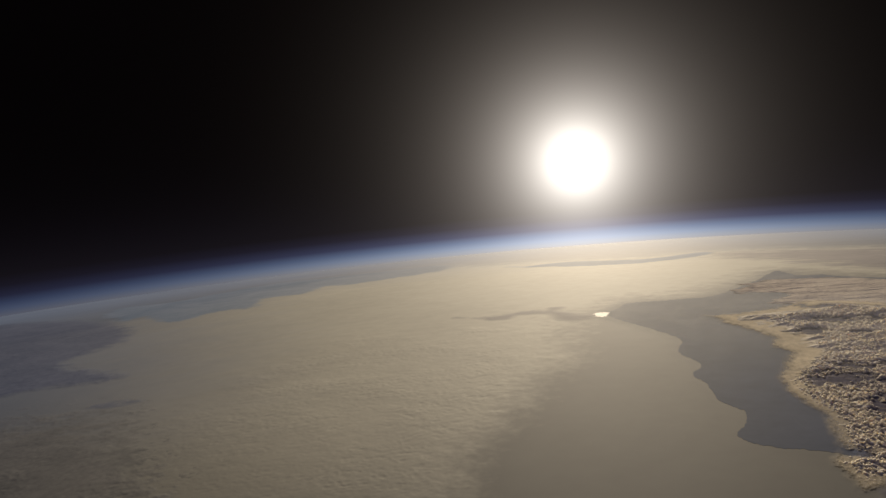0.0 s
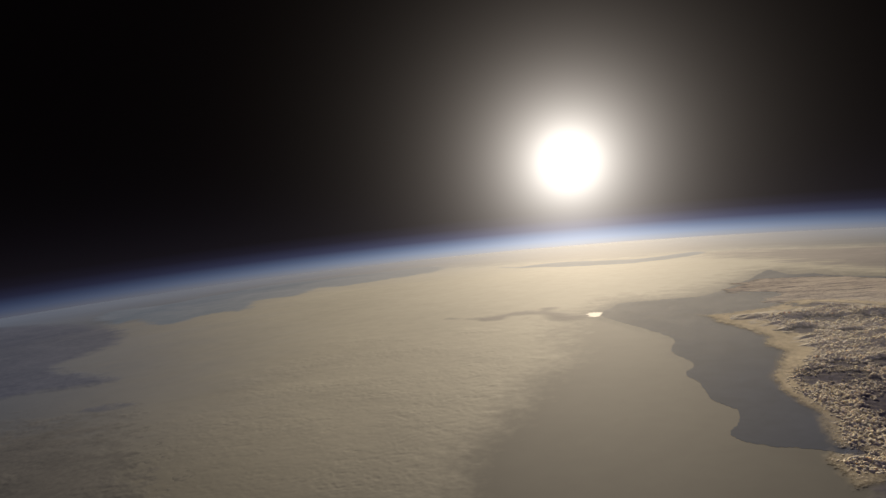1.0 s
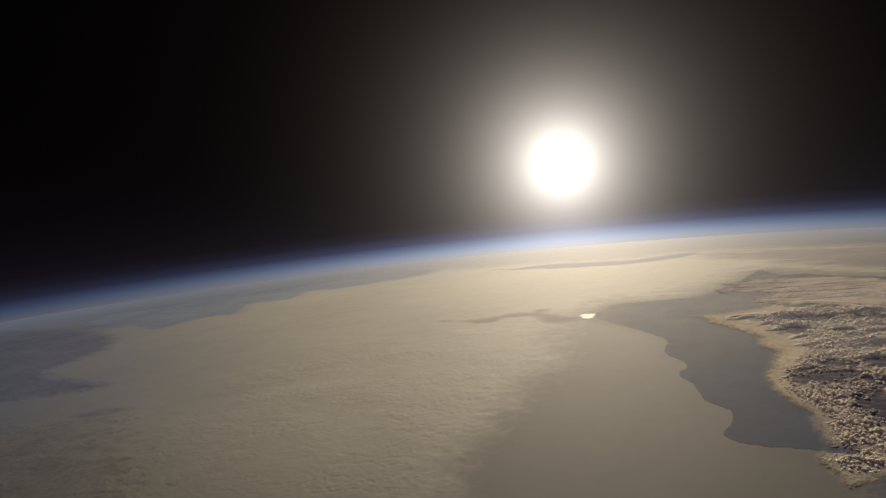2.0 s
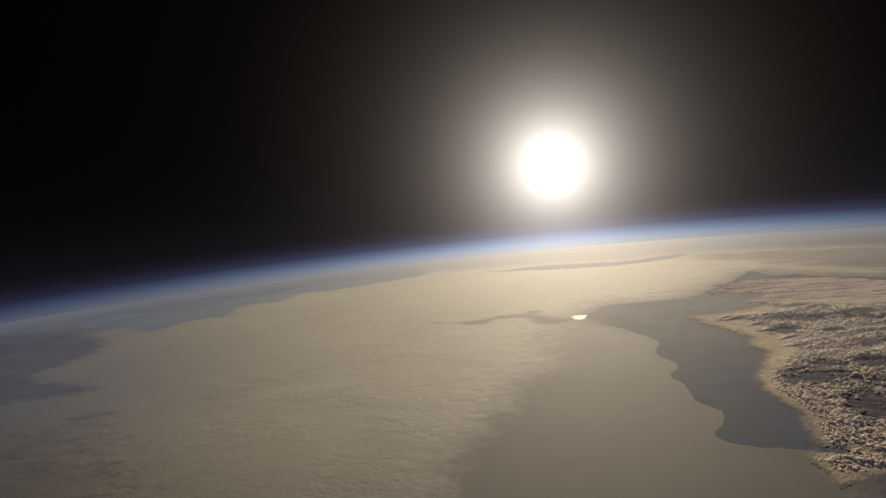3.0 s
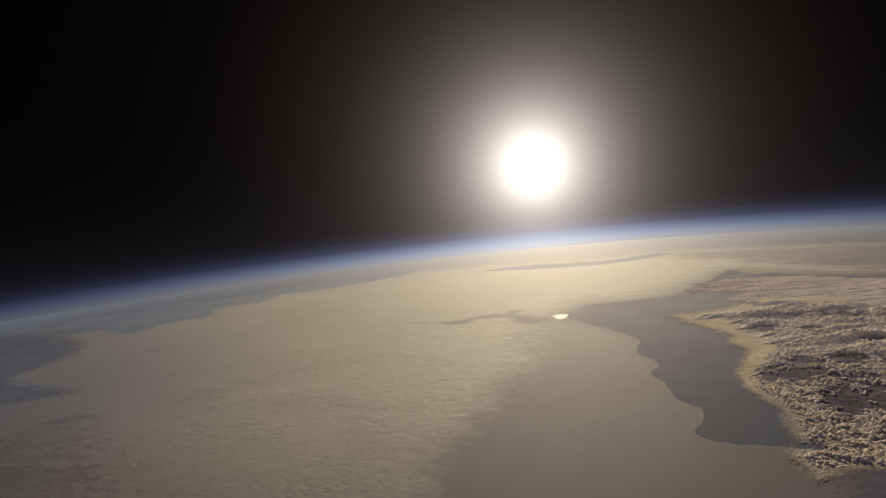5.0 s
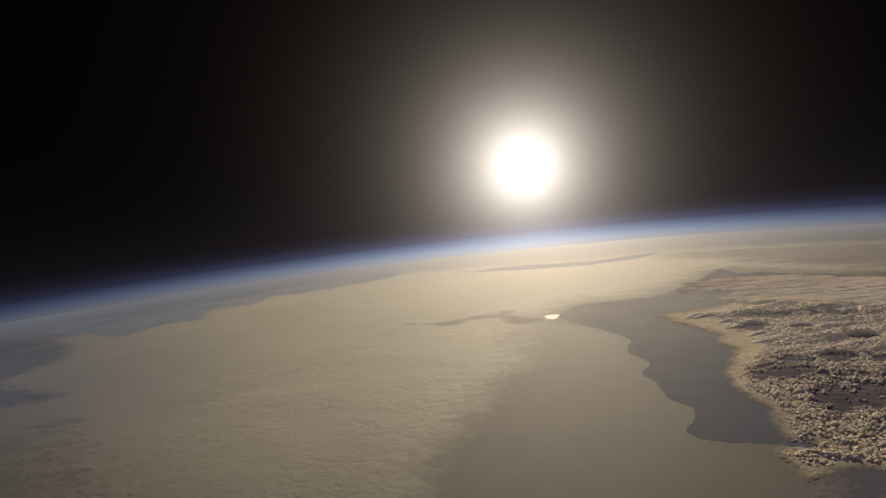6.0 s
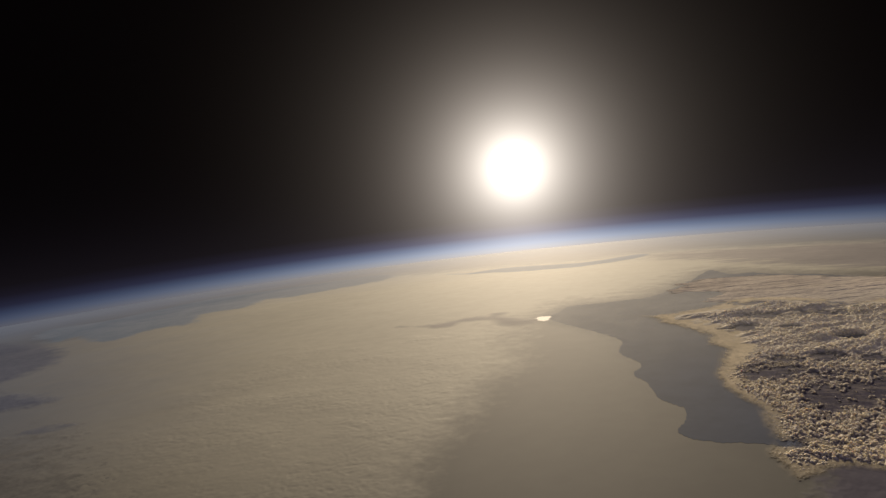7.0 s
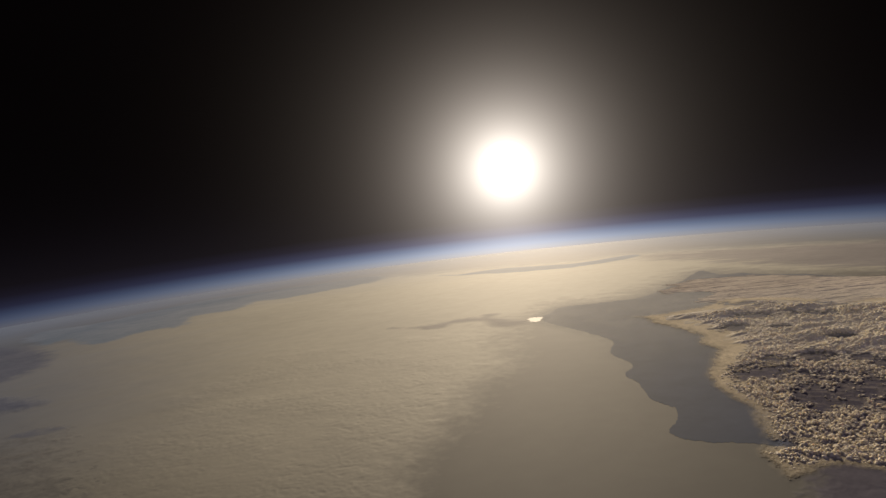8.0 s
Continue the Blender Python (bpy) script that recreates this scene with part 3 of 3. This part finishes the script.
def added_haze_veil():
    """Low see-through sheet added over the open land for distant haze and shreds of cloud, thicker with distance."""
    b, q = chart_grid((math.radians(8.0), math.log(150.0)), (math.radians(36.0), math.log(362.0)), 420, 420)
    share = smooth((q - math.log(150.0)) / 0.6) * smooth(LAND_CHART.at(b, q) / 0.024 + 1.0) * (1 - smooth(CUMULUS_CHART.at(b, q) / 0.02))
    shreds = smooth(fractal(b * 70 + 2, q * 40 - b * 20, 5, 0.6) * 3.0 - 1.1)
    # The last term fades the western tip to suit the camera's view.
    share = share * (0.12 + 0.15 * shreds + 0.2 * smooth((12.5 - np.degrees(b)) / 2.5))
    return sheet("added_haze_veil", b, q, 0.066 + 0 * b, share, VEIL, cover=share)


def added_haze_layer():
    """See-through sheet added above the far clouds to lighten them like distant haze."""
    b, q = chart_grid((math.radians(13.0), math.log(150.0)), (math.radians(41.0), math.log(290.0)), 160, 160)
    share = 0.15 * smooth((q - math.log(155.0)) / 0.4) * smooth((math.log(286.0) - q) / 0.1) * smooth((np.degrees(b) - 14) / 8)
    return sheet("added_haze_layer", b, q, 2.2 + 0 * b, share, VEIL, cover=share)


tagged(cloud_fringe(), "thin streaky tan cloud along the cumulus edge", "cloud", kind="stuff")
tagged(cumulus_layer(), "dense cream cumulus heaps crowded over the peninsula, shade coloured in between", "cloud", kind="stuff")
tagged(added_haze_veil(), "added thin pale sheet standing in for haze over the dark land", "haze", kind="stuff")
tagged(added_haze_layer(), "added faint pale sheet standing in for haze above the far cumulus", "haze", kind="stuff")


def puff_mesh(seed):
    """A heaped cloud top with a flat base, about one unit in radius."""
    bm = bmesh.new()
    bmesh.ops.create_icosphere(bm, subdivisions=3, radius=1.0)
    for v in bm.verts:
        p = v.co.normalized()
        lump = noise.noise(p * 1.6 + Vector((seed * 3.1, 1, 0))) * 0.3 + noise.noise(p * 3.6 + Vector((1, seed * 5.3, 2))) * 0.16
        v.co = p * (0.95 + lump)
        v.co.z = max(v.co.z, -0.25)
    me = bpy.data.meshes.new("tower")
    bm.to_mesh(me)
    bm.free()
    me.materials.append(PUFF_CLOUD)
    me.polygons.foreach_set("use_smooth", [True] * len(me.polygons))
    return me


def cumulus_clouds(count):
    """Single heaps that stand out of the near field: each a cluster of towers on its base."""
    rng = np.random.RandomState(5)
    shapes = [puff_mesh(k) for k in range(6)]
    reach, bearing = np.hypot(HEAPS.x, HEAPS.y), np.degrees(np.arctan2(HEAPS.x, HEAPS.y))
    near = (reach > 118) & (reach < 176) & (bearing > 21) & (bearing < 34) & (HEAPS.height > 0.27) & (HEAPS.grown > 0.5)
    picked = rng.permutation(np.argwhere(near))[:count]
    for made, (i, j) in enumerate(picked):
        x, y = HEAPS.x[i, j], HEAPS.y[i, j]
        _, _, h, _, _ = heap(np.array([math.atan2(x, y)]), np.array([math.log(math.hypot(x, y))]))
        thing = tagged(new("cumulus_cloud"), "small cream cumulus heap rising from the cloud layer", "cloud", "cumulus over the peninsula")
        thing.location = (x, y, float(fall(x, y)) + h[0] - 0.26)
        base = new("base", shapes[made % 6])
        base.parent = thing
        wide = HEAPS.width[i, j]
        base.matrix_local = Matrix.LocRotScale((0, 0, -0.08), Euler((0, 0, rng.uniform(0, 6.28))), (wide * 0.9, wide * 0.8, 0.34))
        for k in range(rng.randint(2, 5)):
            tower = new("tower", shapes[rng.randint(6)])
            tower.parent = thing
            size = wide * rng.uniform(0.34, 0.62)
            tower.matrix_local = Matrix.LocRotScale((rng.uniform(-0.5, 0.5) * wide, rng.uniform(-0.5, 0.5) * wide, rng.uniform(0.0, 0.16)),
                                                    Euler((0, 0, rng.uniform(0, 6.28))), (size, size, size * rng.uniform(0.8, 1.1)))


cumulus_clouds(280)
